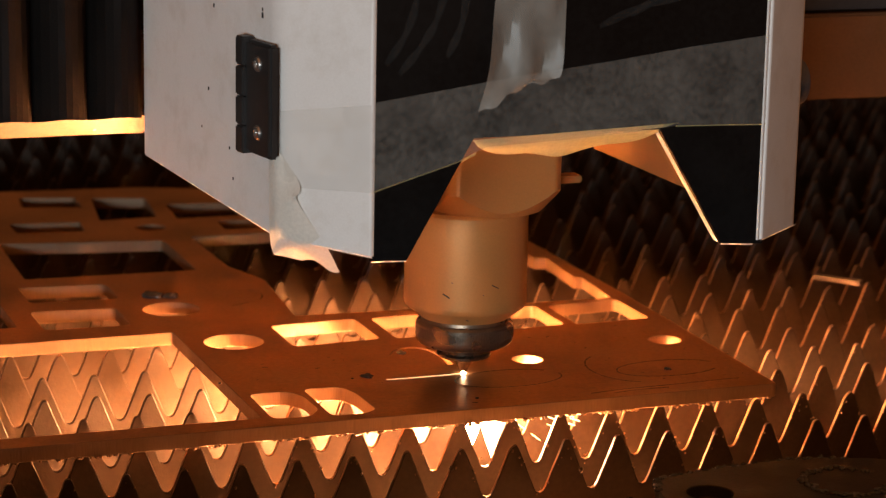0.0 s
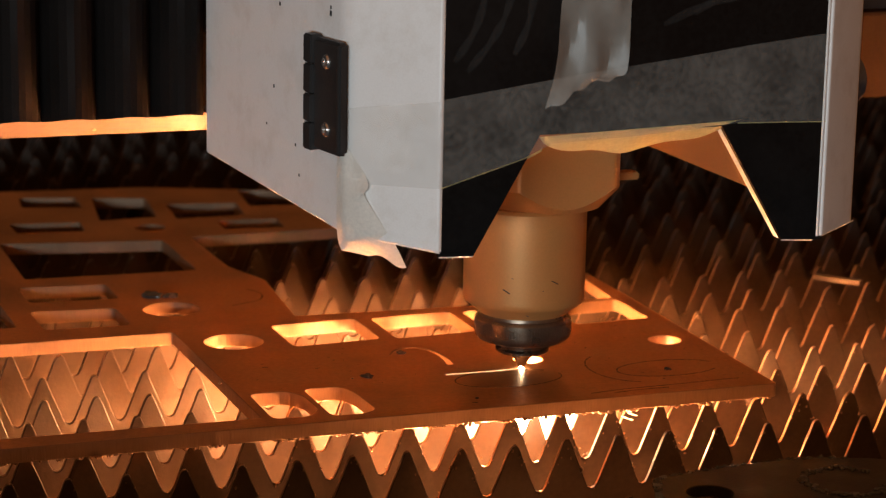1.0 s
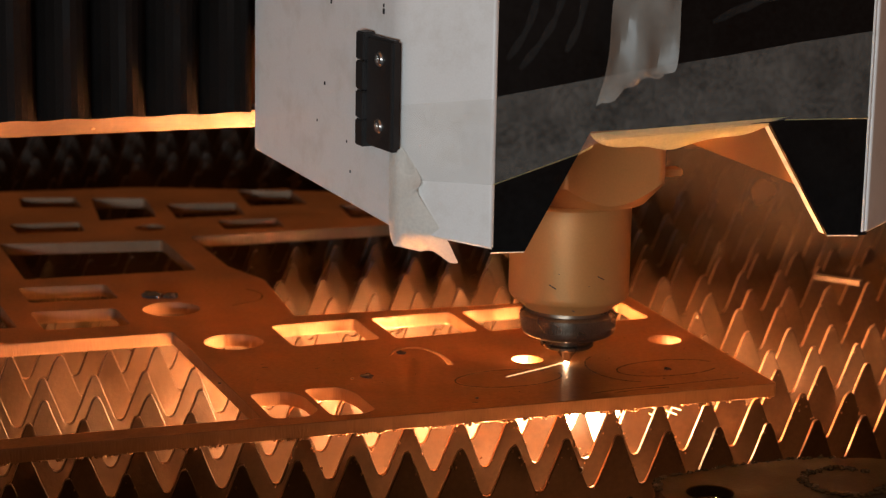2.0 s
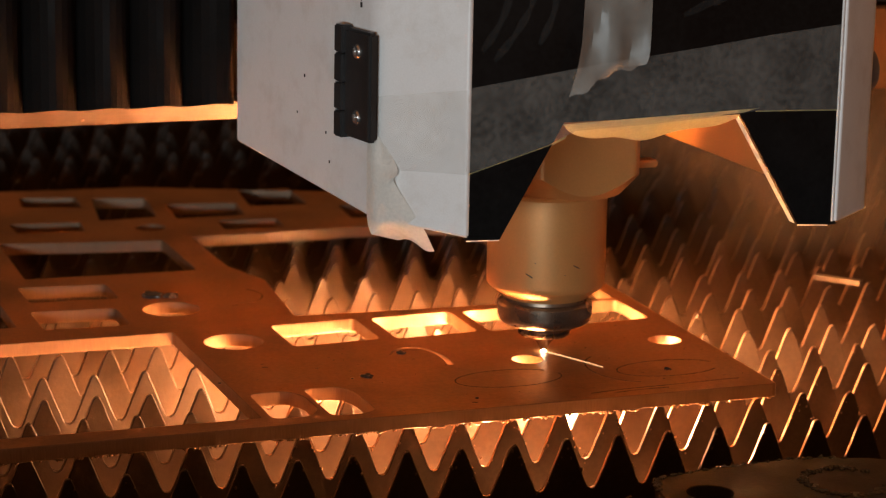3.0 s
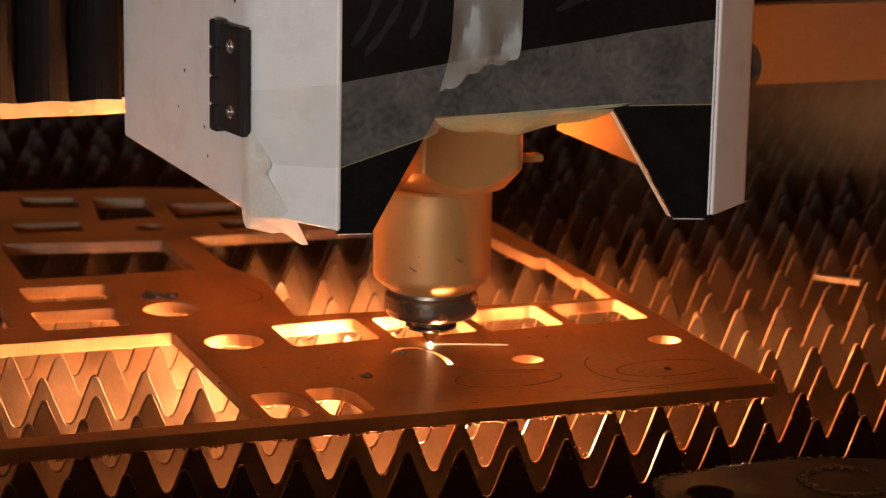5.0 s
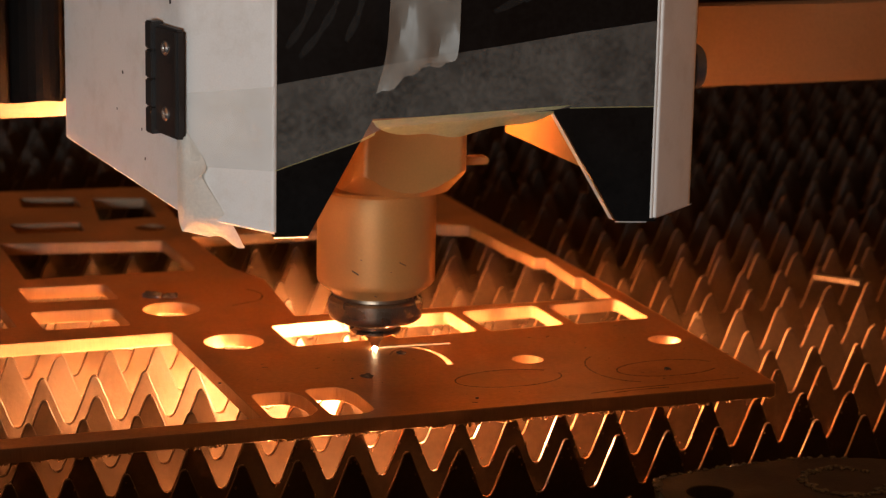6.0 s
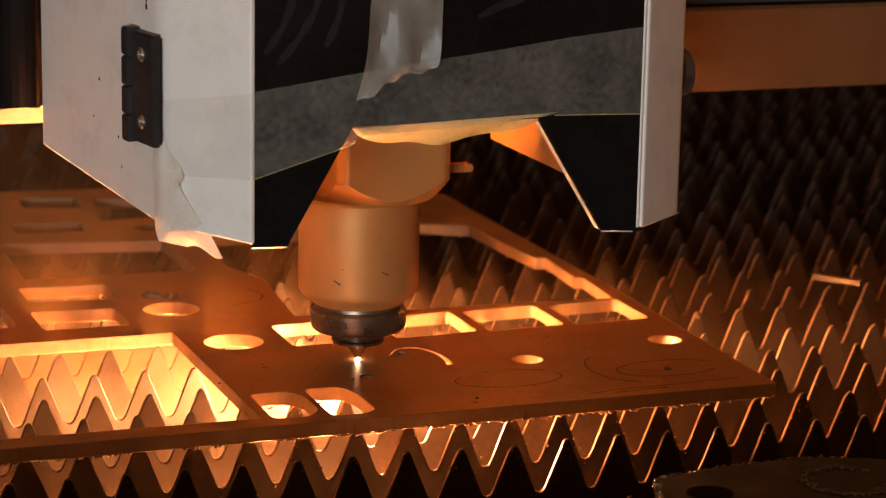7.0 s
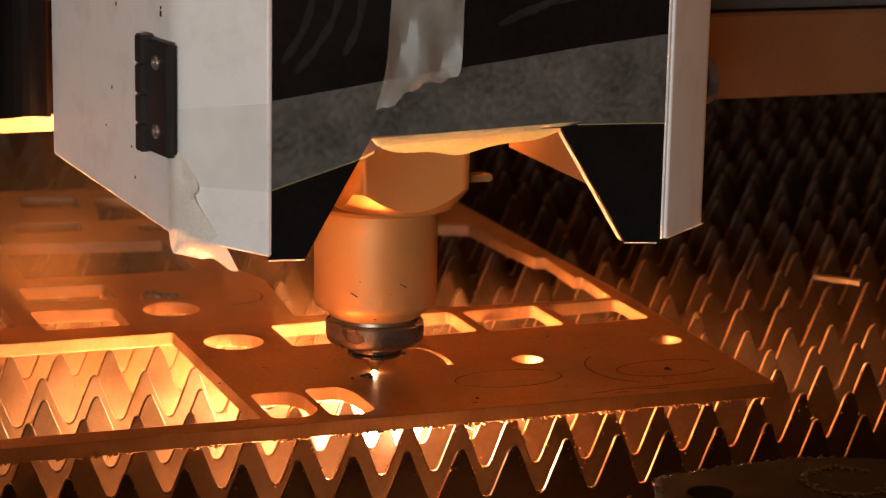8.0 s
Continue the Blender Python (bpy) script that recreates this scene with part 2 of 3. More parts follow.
def bent_sheet(pts, r, top, thick=0.002):
    """Folded sheet metal: pts are (x, y, lower z) along the fold line, corners rounded by r."""
    line = []
    for i, p in enumerate(pts):
        p = Vector(p)
        if i in (0, len(pts) - 1):
            line.append(p)
            continue
        a, b = Vector(pts[i - 1]) - p, Vector(pts[i + 1]) - p
        k = min(r, a.length * 0.6, b.length * 0.6)
        p0, p1 = p + a.normalized() * k, p + b.normalized() * k
        for j in range(9):
            t = j / 8
            line.append(p0 * (1 - t) ** 2 + p * 2 * t * (1 - t) + p1 * t ** 2)
    bm = bmesh.new()
    cols = []
    for i, p in enumerate(line):
        d = line[min(i + 1, len(line) - 1)] - line[max(i - 1, 0)]
        n = Vector((-d.y, d.x, 0)).normalized() * thick
        if n.y < 0 and abs(n.y) > abs(n.x):
            n = -n
        elif abs(n.x) >= abs(n.y) and n.x * p.x > 0:
            n = -n
        q = p + n
        cols.append([bm.verts.new(v) for v in (p, (p.x, p.y, top), (q.x, q.y, top), (q.x, q.y, p.z))])
    for c, e in zip(cols, cols[1:]):
        for i in range(4):
            bm.faces.new((c[i], c[(i + 1) % 4], e[(i + 1) % 4], e[i]))
    bm.faces.new(cols[0]), bm.faces.new(cols[-1][::-1])
    return bm


# ---- setting ----
def build_setting():
    tray = tagged(part("tray_floor", box(-2.45, -0.42, -0.24, 2.95, 3.0, -0.22), M_TRAY), "rusty steel tray under the slats", "floor", kind="structure")
    for nm, b in (("wall_back", (-2.5, 3.0, -0.90, 3.0, 3.05, 0.9)), ("wall_left", (-2.5, -0.42, -0.90, -2.45, 3.0, 0.2)),
                  ("wall_right", (2.95, -0.42, -0.90, 3.0, 3.0, 0.9))):
        tagged(part(nm, box(*b), M_DARK), "dark painted inside of the machine housing", "wall", kind="structure")
    tagged(part("floor", box(-6, -6, -0.92, 7, 7, -0.90), M_FLOOR), "grey concrete workshop floor", "floor", kind="structure")
    # unseen sill added to keep the cool lamp off slats and sheet front
    tagged(part("shade_sill", box(-2.5, -0.46, -0.90, 3.0, -0.42, 0.068), M_DARK), "dark sill added out of view to shade the slats", "wall", kind="structure")


# ---- slat bed ----
def slat_mesh(first, pitch, teeth, thick=0.0028, seed=0, base=-0.15):
    rnd = random.Random(seed)
    top, bot = -PLATE_T - 0.0003, -0.0425
    prof = []
    for i in range(teeth):
        cx = first + i * pitch
        wob = [rnd.uniform(-0.0009, 0.0009) for _ in range(4)]
        nick = rnd.uniform(0, 0.0022) if rnd.random() < 0.35 else 0
        # valley, flank, rounded tip, flank
        for dx, z in ((-0.5, bot), (-0.43, bot + 0.0009), (-0.385, bot + 0.0036), (-0.11, top - 0.0052 + wob[0]), (-0.065, top - 0.0014 - nick),
                      (-0.03, top - 0.0002 - nick), (0.03, top - nick * 0.6), (0.068, top - 0.0016 - nick * 0.5), (0.11, top - 0.0052 + wob[1]),
                      (0.385, bot + 0.0036), (0.43, bot + 0.0009)):
            prof.append((cx + dx * pitch + wob[2] * 0.3, z))
    # cross section at each point: foot, flank under the burr, burr, top, flank, foot
    h = thick / 2
    v, f, burr = [], [], []
    n = len(prof)
    for i, (x, z) in enumerate(prof):
        (xa, za), (xb, zb) = prof[max(0, i - 1)], prof[min(n - 1, i + 1)]
        d = Vector((xb - xa, zb - za)).normalized() * 0.0006
        v += [(x, -h, base), (x + d.y, -h, z - abs(d.x)), (x, -h + 0.0003, z), (x, h, z), (x, h, base)]
    for i in range(n - 1):
        a, b = 5 * i, 5 * (i + 1)
        f += [(a, b, b + 1, a + 1), (a + 1, b + 1, b + 2, a + 2), (a + 2, b + 2, b + 3, a + 3), (a + 3, b + 3, b + 4, a + 4)]
        burr += [0, 1, 2, 0]
    me = bpy.data.meshes.new("slat")
    me.from_pydata(v, [], f)
    me.materials.append(M_SLAT)
    me.materials.append(M_BURR)
    me.materials.append(M_GLINT)
    me.polygons.foreach_set("material_index", burr)
    return me


def build_bed():
    bed = empty("slat_bed", "steel cutting bed of saw-toothed slats, lit orange from below", "slat bed")
    bed.matrix_world = pose(0, 0, 0, 0, 0, SLAT_YAW)
    # where each near slat stands, and one of its tooth tips
    known = {0: (-0.0515, -0.2334), 1: (0.0045, -0.0440), 2: (0.0630, 0.0346), 3: (0.1100, 0.0514), 4: (0.1635, 0.0585), 5: (0.2235, 0.0450),
             6: (0.2790, 0.012), 7: (0.3330, -0.1415), 8: (0.3900, -0.2025)}
    rnd = random.Random(4)
    for k in range(-3, 40):
        if k == -1:
            continue
        y, tip = known.get(k, (-0.053 + k * STEP, rnd.random() * PITCH))
        # front slats reach down to the tray, shutting off the glow beneath them
        ob = new("slat", slat_mesh(tip - (26 if k < 14 else 36) * PITCH, PITCH, 62 if k < 14 else 84, seed=k, base=-0.219 if k < 2 else -0.10))
        ob.parent = bed
        ob.matrix_basis = pose(0, y, rnd.uniform(-0.0008, 0.0002) if k > 1 else 0)


    # spatter frozen on the teeth of the nearest slats
    bm = bmesh.new()
    for i in range(260):
        k = rnd.choice((0, 0, 1, 1, 1, 2, 3))
        y, tip = known[k]
        u = rnd.uniform(-9.5, 9.5)
        w = abs((u + 0.5) % 1.0 - 0.5) * 2
        r = rnd.uniform(0.0003, 0.0009)
        z = -PLATE_T - 0.0012 - 0.0310 * w - (rnd.uniform(0, 0.006) if i % 3 else 0)
        bmesh.ops.create_icosphere(bm, subdivisions=1, radius=r, matrix=pose(tip + u * PITCH, y - 0.0014, z) @ Matrix.Diagonal((1, 0.8, rnd.uniform(0.8, 1.8), 1)))
    tagged(part("spatter", bm, M_GLINT, bed, "small frozen beads of spatter"), kind="stuff")
    for x, y, z, r in ((-0.24, -0.0530, -0.022, 0.002), (-0.155, -0.0530, -0.03, 0.0022), (0.045, 0.222, -0.012, 0.003)):
        part("slag_drop", lump(x, y, z, r * 0.65, r * 0.85, int(abs(x * 9999))), M_SLAT, bed, "hardened slag drop", True)


# ---- cut sheet ----
def build_plate():
    R = 0.004
    outline = rounded([(0.003, 0.0), (0.0085, 0.25), (0.0075, 0.64), (-0.03, 0.655), (-0.25, 0.742), (-0.9, 0.80), (-0.9, 0.012)], 0.003)
    loops = [outline]
    for x0, x1 in ((-0.275, -0.2115), (-0.2, -0.1385), (-0.13, -0.0715), (-0.063, -0.0045)):
        loops.append(rounded([(x0, 0.178), (x1, 0.181), (x1, 0.239), (x0, 0.236)], 0.005))
    loops.append(rounded([(-0.85, 0.034), (-0.3435, 0.023), (-0.3455, 0.238), (-0.85, 0.243)], 0.002))
    loops.append(rounded([(-0.337, 0.020), (-0.314, 0.018), (-0.304, 0.031), (-0.3045, 0.062), (-0.312, 0.0755), (-0.3365, 0.0755)], 0.006))
    loops.append(rounded([(-0.3, 0.0155), (-0.279, 0.0145), (-0.2695, 0.021), (-0.2705, 0.06), (-0.276, 0.0755), (-0.3, 0.0765)], 0.006))
    loops += [circle(-0.133, 0.102, 0.0105), circle(-0.0205, 0.122, 0.0115), circle(-0.3115, 0.202, 0.0205), circle(-0.3305, 0.302, 0.0205)]
    loops.append(rounded([(-0.43, 0.268), (-0.369, 0.266), (-0.369, 0.316), (-0.43, 0.321)], 0.005))
    loops.append(rounded([(-0.425, 0.348), (-0.36, 0.343), (-0.36, 0.389), (-0.425, 0.395)], 0.005))
    loops.append(rounded([(-0.6, 0.29), (-0.447, 0.281), (-0.447, 0.348), (-0.6, 0.36)], 0.004))
    loops.append(rounded([(-0.415, 0.42), (-0.282, 0.415), (-0.282, 0.524), (-0.412, 0.545)], 0.004))
    loops.append(rounded([(-0.6, 0.43), (-0.447, 0.42), (-0.447, 0.54), (-0.6, 0.55)], 0.004))
    # the large opening behind, with its stepped outline
    loops.append(rounded([(-0.25, 0.258), (-0.022, 0.2435), (-0.0058, 0.2435), (-0.0005, 0.3092), (-0.0072, 0.3110), (-0.0025, 0.3790), (-0.0112, 0.3812),
                          (-0.0157, 0.426), (-0.0180, 0.508), (-0.062, 0.53), (-0.257, 0.53), (-0.255, 0.42), (-0.24, 0.37)], 0.0015))
    for q in ([(-0.368, 0.681), (-0.318, 0.668), (-0.315, 0.711), (-0.363, 0.722)], [(-0.315, 0.611), (-0.265, 0.614), (-0.256, 0.693), (-0.302, 0.705)],
              [(-0.250, 0.602), (-0.190, 0.602), (-0.184, 0.653), (-0.245, 0.663)], [(-0.176, 0.635), (-0.125, 0.630), (-0.121, 0.700), (-0.168, 0.706)],
              [(-0.391, 0.581), (-0.336, 0.574), (-0.332, 0.610), (-0.391, 0.617)], [(-0.222, 0.550), (-0.171, 0.547), (-0.168, 0.581), (-0.219, 0.586)],
              [(-0.52, 0.60), (-0.425, 0.59), (-0.420, 0.63), (-0.52, 0.64)], [(-0.46, 0.69), (-0.395, 0.68), (-0.39, 0.73), (-0.46, 0.74)],
              [(-0.105, 0.565), (-0.04, 0.56), (-0.038, 0.61), (-0.1, 0.62)]):
        loops.append(rounded(q, 0.004))
    loops.append(circle(-0.280, 0.574, 0.0125))
    # a half-cut curved slot
    arc = [(-0.219, 0.139), (-0.2105, 0.1500), (-0.1978, 0.1520), (-0.1895, 0.1424), (-0.1862, 0.1233), (-0.1878, 0.1046)]
    arc = smooth_line(arc, 6)
    loops.append(band_outline(arc, [0.0004 + 0.0016 * (i / (len(arc) - 1)) for i in range(len(arc))]))
    me = sheet_with_holes(loops, -PLATE_T, 0.0)
    me.materials.clear()
    me.materials.append(M_PLATE)
    me.materials.append(M_EDGE)
    for p in me.polygons:
        p.material_index = 1 if abs(p.normal.z) < 0.9 else 0
    ob = tagged(new("cut_steel_sheet", me), "brown hot-rolled steel sheet with many cut openings, lying on the slats", "steel sheet")
    # scribed and half-burnt outlines on its top
    marks = [[(-0.163 + 0.037 * math.cos(a), 0.062 + 0.0195 * math.sin(a)) for a in (math.radians(v) for v in range(35, 372, 9))],
             [(-0.0505 + 0.0365 * math.cos(a), 0.055 + 0.0185 * math.sin(a)) for a in (math.radians(v) for v in range(20, 330, 9))],
             [(-0.075 + 0.028 * math.cos(a), 0.064 + 0.036 * math.sin(a)) for a in (math.radians(v) for v in range(120, 262, 9))],
             [(-0.125, 0.0135), (-0.1, 0.0165), (-0.06, 0.0175), (-0.015, 0.0195)], [(-0.11, 0.0105), (-0.09, 0.0125), (-0.07, 0.012)],
             [(-0.262, 0.345), (-0.255, 0.33), (-0.262, 0.31), (-0.285, 0.3)]]
    for pts in marks:
        pts = smooth_line(pts, 3)
        wob = [0.00022 + 0.00022 * abs(math.sin(i * 1.7) + math.sin(i * 0.37)) for i in range(len(pts))]
        bm = prism([(x, y, 0.0) for x, y in band_outline(pts, wob)], (0, 0, 0.00012))
        part("burnt_line", bm, M_BURNT, ob, "thin black burnt line on the steel")
    for x, y, r in ((-0.2515, 0.092, 0.0042), (-0.2105, 0.1405, 0.0035), (-0.335, 0.343, 0.008), (-0.322, 0.338, 0.006), (-0.2, 0.0245, 0.0015),
                    (-0.262, 0.0905, 0.0012), (-0.348, 0.105, 0.0012), (-0.052, 0.052, 0.0025)):
        part("slag_drop", lump(x, y, 0.0, r, r * 0.45, int(x * -9999)), M_SLAG, ob, "hardened blue-grey slag drop", True)
    bm = bmesh.new()
    rnd = random.Random(21)
    for i in range(60):
        x, y = rnd.uniform(-0.33, -0.005), rnd.uniform(0.012, 0.17)
        if x < -0.265 and y < 0.08:
            continue
        r = rnd.uniform(0.0002, 0.0005) if i % 12 else 0.0008
        bmesh.ops.create_icosphere(bm, subdivisions=1, radius=r, matrix=pose(x, y, 0.0, 0, 0, rnd.uniform(-20, 30)) @ Matrix.Diagonal((rnd.uniform(1, 4), 1, 0.35, 1)))
    tagged(part("spatter", bm, M_BURNT, ob, "dark specks and scratches on the steel"), kind="stuff")
    bm = bmesh.new()
    rnd = random.Random(8)
    for i in range(420):
        x = rnd.uniform(-0.62, 0.0)
        if noise.noise((x * 30, 0, 0)) + rnd.uniform(-0.3, 0.3) < -0.05:
            continue
        r = rnd.uniform(0.0004, 0.0011)
        bmesh.ops.create_icosphere(bm, subdivisions=1, radius=r, matrix=pose(x, -x * 0.0132 + rnd.uniform(0.0002, 0.0022), -PLATE_T - r * 0.6) @ Matrix.Diagonal((rnd.uniform(0.8, 2.5), 1, rnd.uniform(0.8, 2.2), 1)))
    tagged(part("slag_beard", bm, M_EDGE, ob, "crumbly bead of slag along the lower edge"), kind="stuff")
    return ob


def build_scraps():
    pts = smooth_line([(-0.175, -0.29), (-0.1665, -0.181), (-0.1605, -0.1595), (-0.1552, -0.1520), (-0.128, -0.1462), (-0.103, -0.1432), (-0.065, -0.1420), (-0.032, -0.149), (0.006, -0.169), (0.05, -0.22), (0.05, -0.29)], 5)
    pts = [(x + 0.0006 * math.sin(i * 2.3), y + 0.0007 * math.sin(i * 1.9 + 1)) for i, (x, y) in enumerate(pts)]
    me = sheet_with_holes([pts, circle(-0.1385, -0.1835, 0.0135)], -PLATE_T, -0.002)
    me.materials.clear()
    me.materials.append(M_SCRAP)
    ob = tagged(new("scrap_plate", me), "dark sooty steel offcut with a round hole, on the slats", "scrap metal")
    rnd = random.Random(3)
    bm = bmesh.new()
    for i in range(170):
        a = rnd.uniform(0.5, 5.9)
        r = rnd.uniform(0.0005, 0.0018)
        q = rnd.gauss(0, 0.0016)
        bmesh.ops.create_icosphere(bm, subdivisions=1, radius=r, matrix=pose(-0.054 + (0.0245 + q) * math.cos(a), -0.190 + (0.0245 + q) * math.sin(a), -0.002 + r * 0.3) @ Matrix.Diagonal((1.3, 1, 0.8, 1)))
    for i in range(220):
        x, y = rnd.choice(pts[6:36])
        r = rnd.uniform(0.0004, 0.0014)
        bmesh.ops.create_icosphere(bm, subdivisions=1, radius=r, matrix=pose(x + rnd.gauss(0, 0.001), y + rnd.gauss(0, 0.0006) - 0.0005, -0.0022 + r * 0.3))
    tagged(part("slag_rim", bm, M_SLAG, ob, "beads of blue-grey slag"), kind="stuff")
    bm = prism([(0.192, 0.288, 0), (0.196, 0.291, 0), (0.221, 0.262, 0), (0.216, 0.258, 0)], (0, 0, 0.004))
    b = tagged(part("scrap_strip", bm, M_SLAT), "small steel offcut lying across the slat tips", "scrap metal")
    b.matrix_world = pose(0, 0, -PLATE_T - 0.0004)


# ---- laser head ----
def build_head():
    head = empty("laser_cutting_head", "white and black laser cutting head with taped cover and grey nozzle", "laser head")
    z1 = 0.62
    t = 0.002
    # sheet metal cover: side, chamfer, chamfer, side
    A, B, C = (-0.1972, 0.0840), (-0.1645, -0.107), (-0.1200, -0.150)
    D, E, F = (0.1335, -0.150), (0.1810, -0.107), (0.1830, 0.10)
    left = [(*A, 0.1420), (*B, 0.1258), (*C, 0.1205), (-0.117, -0.1475, 0.1202)]
    right = [(0.1315, -0.1475, 0.1150), (*D, 0.1155), (*E, 0.1135), (*F, 0.112)]
    part("side_cover", bent_sheet(left, 0.009, z1), M_WHITE, head, "white powder-coated side cover with bent corner", True)
    part("side_cover", bent_sheet(right, 0.009, z1), M_WHITE, head, "white powder-coated side cover with bent corner", True)
    front = [(-0.1195, z1), (-0.1195, 0.1172), (-0.098, 0.1165), (-0.0575, 0.187), (0.0615, 0.187), (0.1063, 0.1142), (0.1281, 0.1128), (0.1345, 0.1128), (0.1345, z1)]
    part("front_panel", prism([(x, -0.1485, z) for x, z in front], (0, 0.004, 0)), M_BLACK, head, "glossy black front panel with a notch")
    part("back_plate", prism([(-0.19, 0.088, 0.16), (0.175, 0.088, 0.19), (0.175, 0.088, z1), (-0.19, 0.088, z1)], (0, 0.008, 0)), M_DARK, head)
    # dried wipe marks on the black panel
    for pts in ([(-0.112, 0.232), (-0.100, 0.250), (-0.093, 0.275), (-0.090, 0.31)], [(-0.104, 0.226), (-0.090, 0.243), (-0.080, 0.262), (-0.072, 0.30)],
                [(-0.075, 0.235), (-0.066, 0.256), (-0.062, 0.29)], [(0.02, 0.25), (0.05, 0.262), (0.085, 0.268)], [(0.04, 0.256), (0.075, 0.275), (0.11, 0.282)]):
        line = smooth_line(pts, 5)
        half = [0.0012 + 0.0014 * abs(math.sin(i * 0.7)) for i in range(len(line))]
        part("wipe_mark", prism([(x, -0.1487, z) for x, z in band_outline(line, half)], (0, 0.0001, 0)), M_SMEAR, head, "faint dried wipe mark")
    # hinge on the side sheet, in the sheet's own plane: along it, out of it, up
    along = (Vector((*B, 0)) - Vector((*A, 0))).normalized()
    out = Vector((along.y, -along.x, 0))
    if out.x > 0:
        out = -out
    side = Matrix((( along.x, out.x, 0, A[0]), (along.y, out.y, 0, A[1]), (0, 0, 1, 0), (0, 0, 0, 1)))

    def on_side(bm):
        bmesh.ops.transform(bm, matrix=side, verts=bm.verts)
        return bm

    hinge = part("hinge", on_side(box(0.1660, 0.0, 0.1725, 0.1985, 0.007, 0.2395, 0.0018)), M_PLASTIC, head, "black plastic hinge with two screws")
    zs = [0.1712, 0.188, 0.2055, 0.2235, 0.2412]
    for z0, zz in zip(zs, zs[1:]):
        part("knuckle", on_side(box(0.1575, 0.001, z0 + 0.0003, 0.1675, 0.0095, zz - 0.0003, 0.0009)), M_PLASTIC, hinge)
    for z in (0.1866, 0.2269):
        scr = lathe([(0.0045, 0.0), (0.0045, 0.0012), (0.0036, 0.0022), (0.0022, 0.0024), (0.002, 0.0014)], 24)
        bmesh.ops.transform(scr, matrix=side @ pose(0.1835, 0.0064, z, -90), verts=scr.verts)
        part("screw", scr, M_STEEL, hinge, "bright countersunk screw", True)
    for u, z, r in ((0.1752, 0.254, 0.0011), (0.1752, 0.2575, 0.0007), (0.108, 0.252, 0.0008), (0.1, 0.2, 0.0007), (0.135, 0.15, 0.0006), (0.13, 0.168, 0.0006), (0.09, 0.175, 0.0005)):
        part("paint_chip", on_side(box(u - r, 0.0, z - r * 1.5, u + r, 0.0003, z + r * 1.5)), M_PLASTIC, head, "dark chip in the white paint")
    # the glow on this bracket comes from its orange material
    part("inner_bracket", box(0.120, -0.138, 0.1325, 0.123, 0.075, 0.34), M_ALU_TINTED, head, "inner bracket, the orange light from below put into its colour")
    # rounded latch on the far side
    knob = lathe([(0.0075, 0.0), (0.0075, 0.0150), (0.0150, 0.0152), (0.0158, 0.0160), (0.0158, 0.0205), (0.0145, 0.0228), (0.0105, 0.0240), (0.004, 0.0242)], 40)
    bmesh.ops.transform(knob, matrix=pose(0.1815, -0.060, 0.1975, 0, 90, 0), verts=knob.verts)
    part("side_knob", knob, M_KNOB, head, "round dark metal cap on the side", True)
    # lips of the folded sheet and the panel's cut edges, whitened to look lit from below
    part("panel_edge", prism([(-0.098, -0.1447, 0.1165), (-0.058, -0.1447, 0.186), (-0.0598, -0.1447, 0.186), (-0.0998, -0.1447, 0.1165)], (0, 0.012, 0)), M_WHITE, head)
    part("panel_edge", prism([(0.062, -0.1447, 0.186), (0.1063, -0.1447, 0.1142), (0.1081, -0.1447, 0.1142), (0.0638, -0.1447, 0.186)], (0, 0.007, 0)), M_WHITE, head)
    # masking tape: a band round the front, a torn strip, a loose flap
    up = [(-0.1205, 0.2100), (-0.08, 0.2155), (-0.03, 0.2225), (0.03, 0.2295), (0.08, 0.2362), (0.1325, 0.2418)]
    lo = [(-0.1205, 0.1580), (-0.0995, 0.1642), (-0.0678, 0.1735), (-0.05, 0.1815), (0.0, 0.1835), (0.045, 0.1862), (0.0721, 0.1888), (0.1325, 0.1872)]
    band = [(x, -0.1492, z) for x, z in lo] + [(x, -0.1492, z) for x, z in up[::-1]]
    part("masking_tape", prism(band, (0, 0.0003, 0)), M_TAPE, head, "grey see-through masking tape band")
    ub = Vector((C[0] - B[0], C[1] - B[1], 0)).normalized()
    nb = Vector((ub.y, -ub.x, 0))

    def on_corner(u, z, o=0.0005):
        q = Vector((*B, 0)) + ub * u + nb * o
        return (q.x, q.y, z)

    part("masking_tape", prism([on_corner(0.001, 0.2005), on_corner(0.0612, 0.2092), on_corner(0.0612, 0.1582), on_corner(0.003, 0.1560)], nb * 0.0002), M_TAPE, head)
    # strips added under the cover edges, and the tape rims, catch light from below
    def rim(name, pts, inward, drop, material, label):
        rows = [[Vector(p) + Vector(inward) * k + Vector((0, 0, -drop * k)) for p in pts] for k in (0, 0.5, 1)]
        part(name, cloth(rows), material, head, label, True)

    rim("edge_glow_strip", [(*A, 0.1421), (*B, 0.1259)], (0.0010, 0.0003, 0), 0.0013, M_WHITE, "thin strip added under the cover edge to catch the glow")
    rim("edge_glow_strip", [(*B, 0.1259), (*C, 0.1206)], (0.0007, 0.0008, 0), 0.0013, M_WHITE, "thin strip added under the cover edge to catch the glow")
    rim("edge_glow_strip", [(*D, 0.1156), (*E, 0.1136)], (-0.0007, 0.0008, 0), 0.0013, M_WHITE, "thin strip added under the cover edge to catch the glow")
    rim("edge_glow_strip", [(-0.1195, -0.1486, 0.1173), (-0.098, -0.1486, 0.1166)], (0, 0.0011, 0), 0.0010, M_WHITE, "thin white strip added under the panel edge to catch the glow")
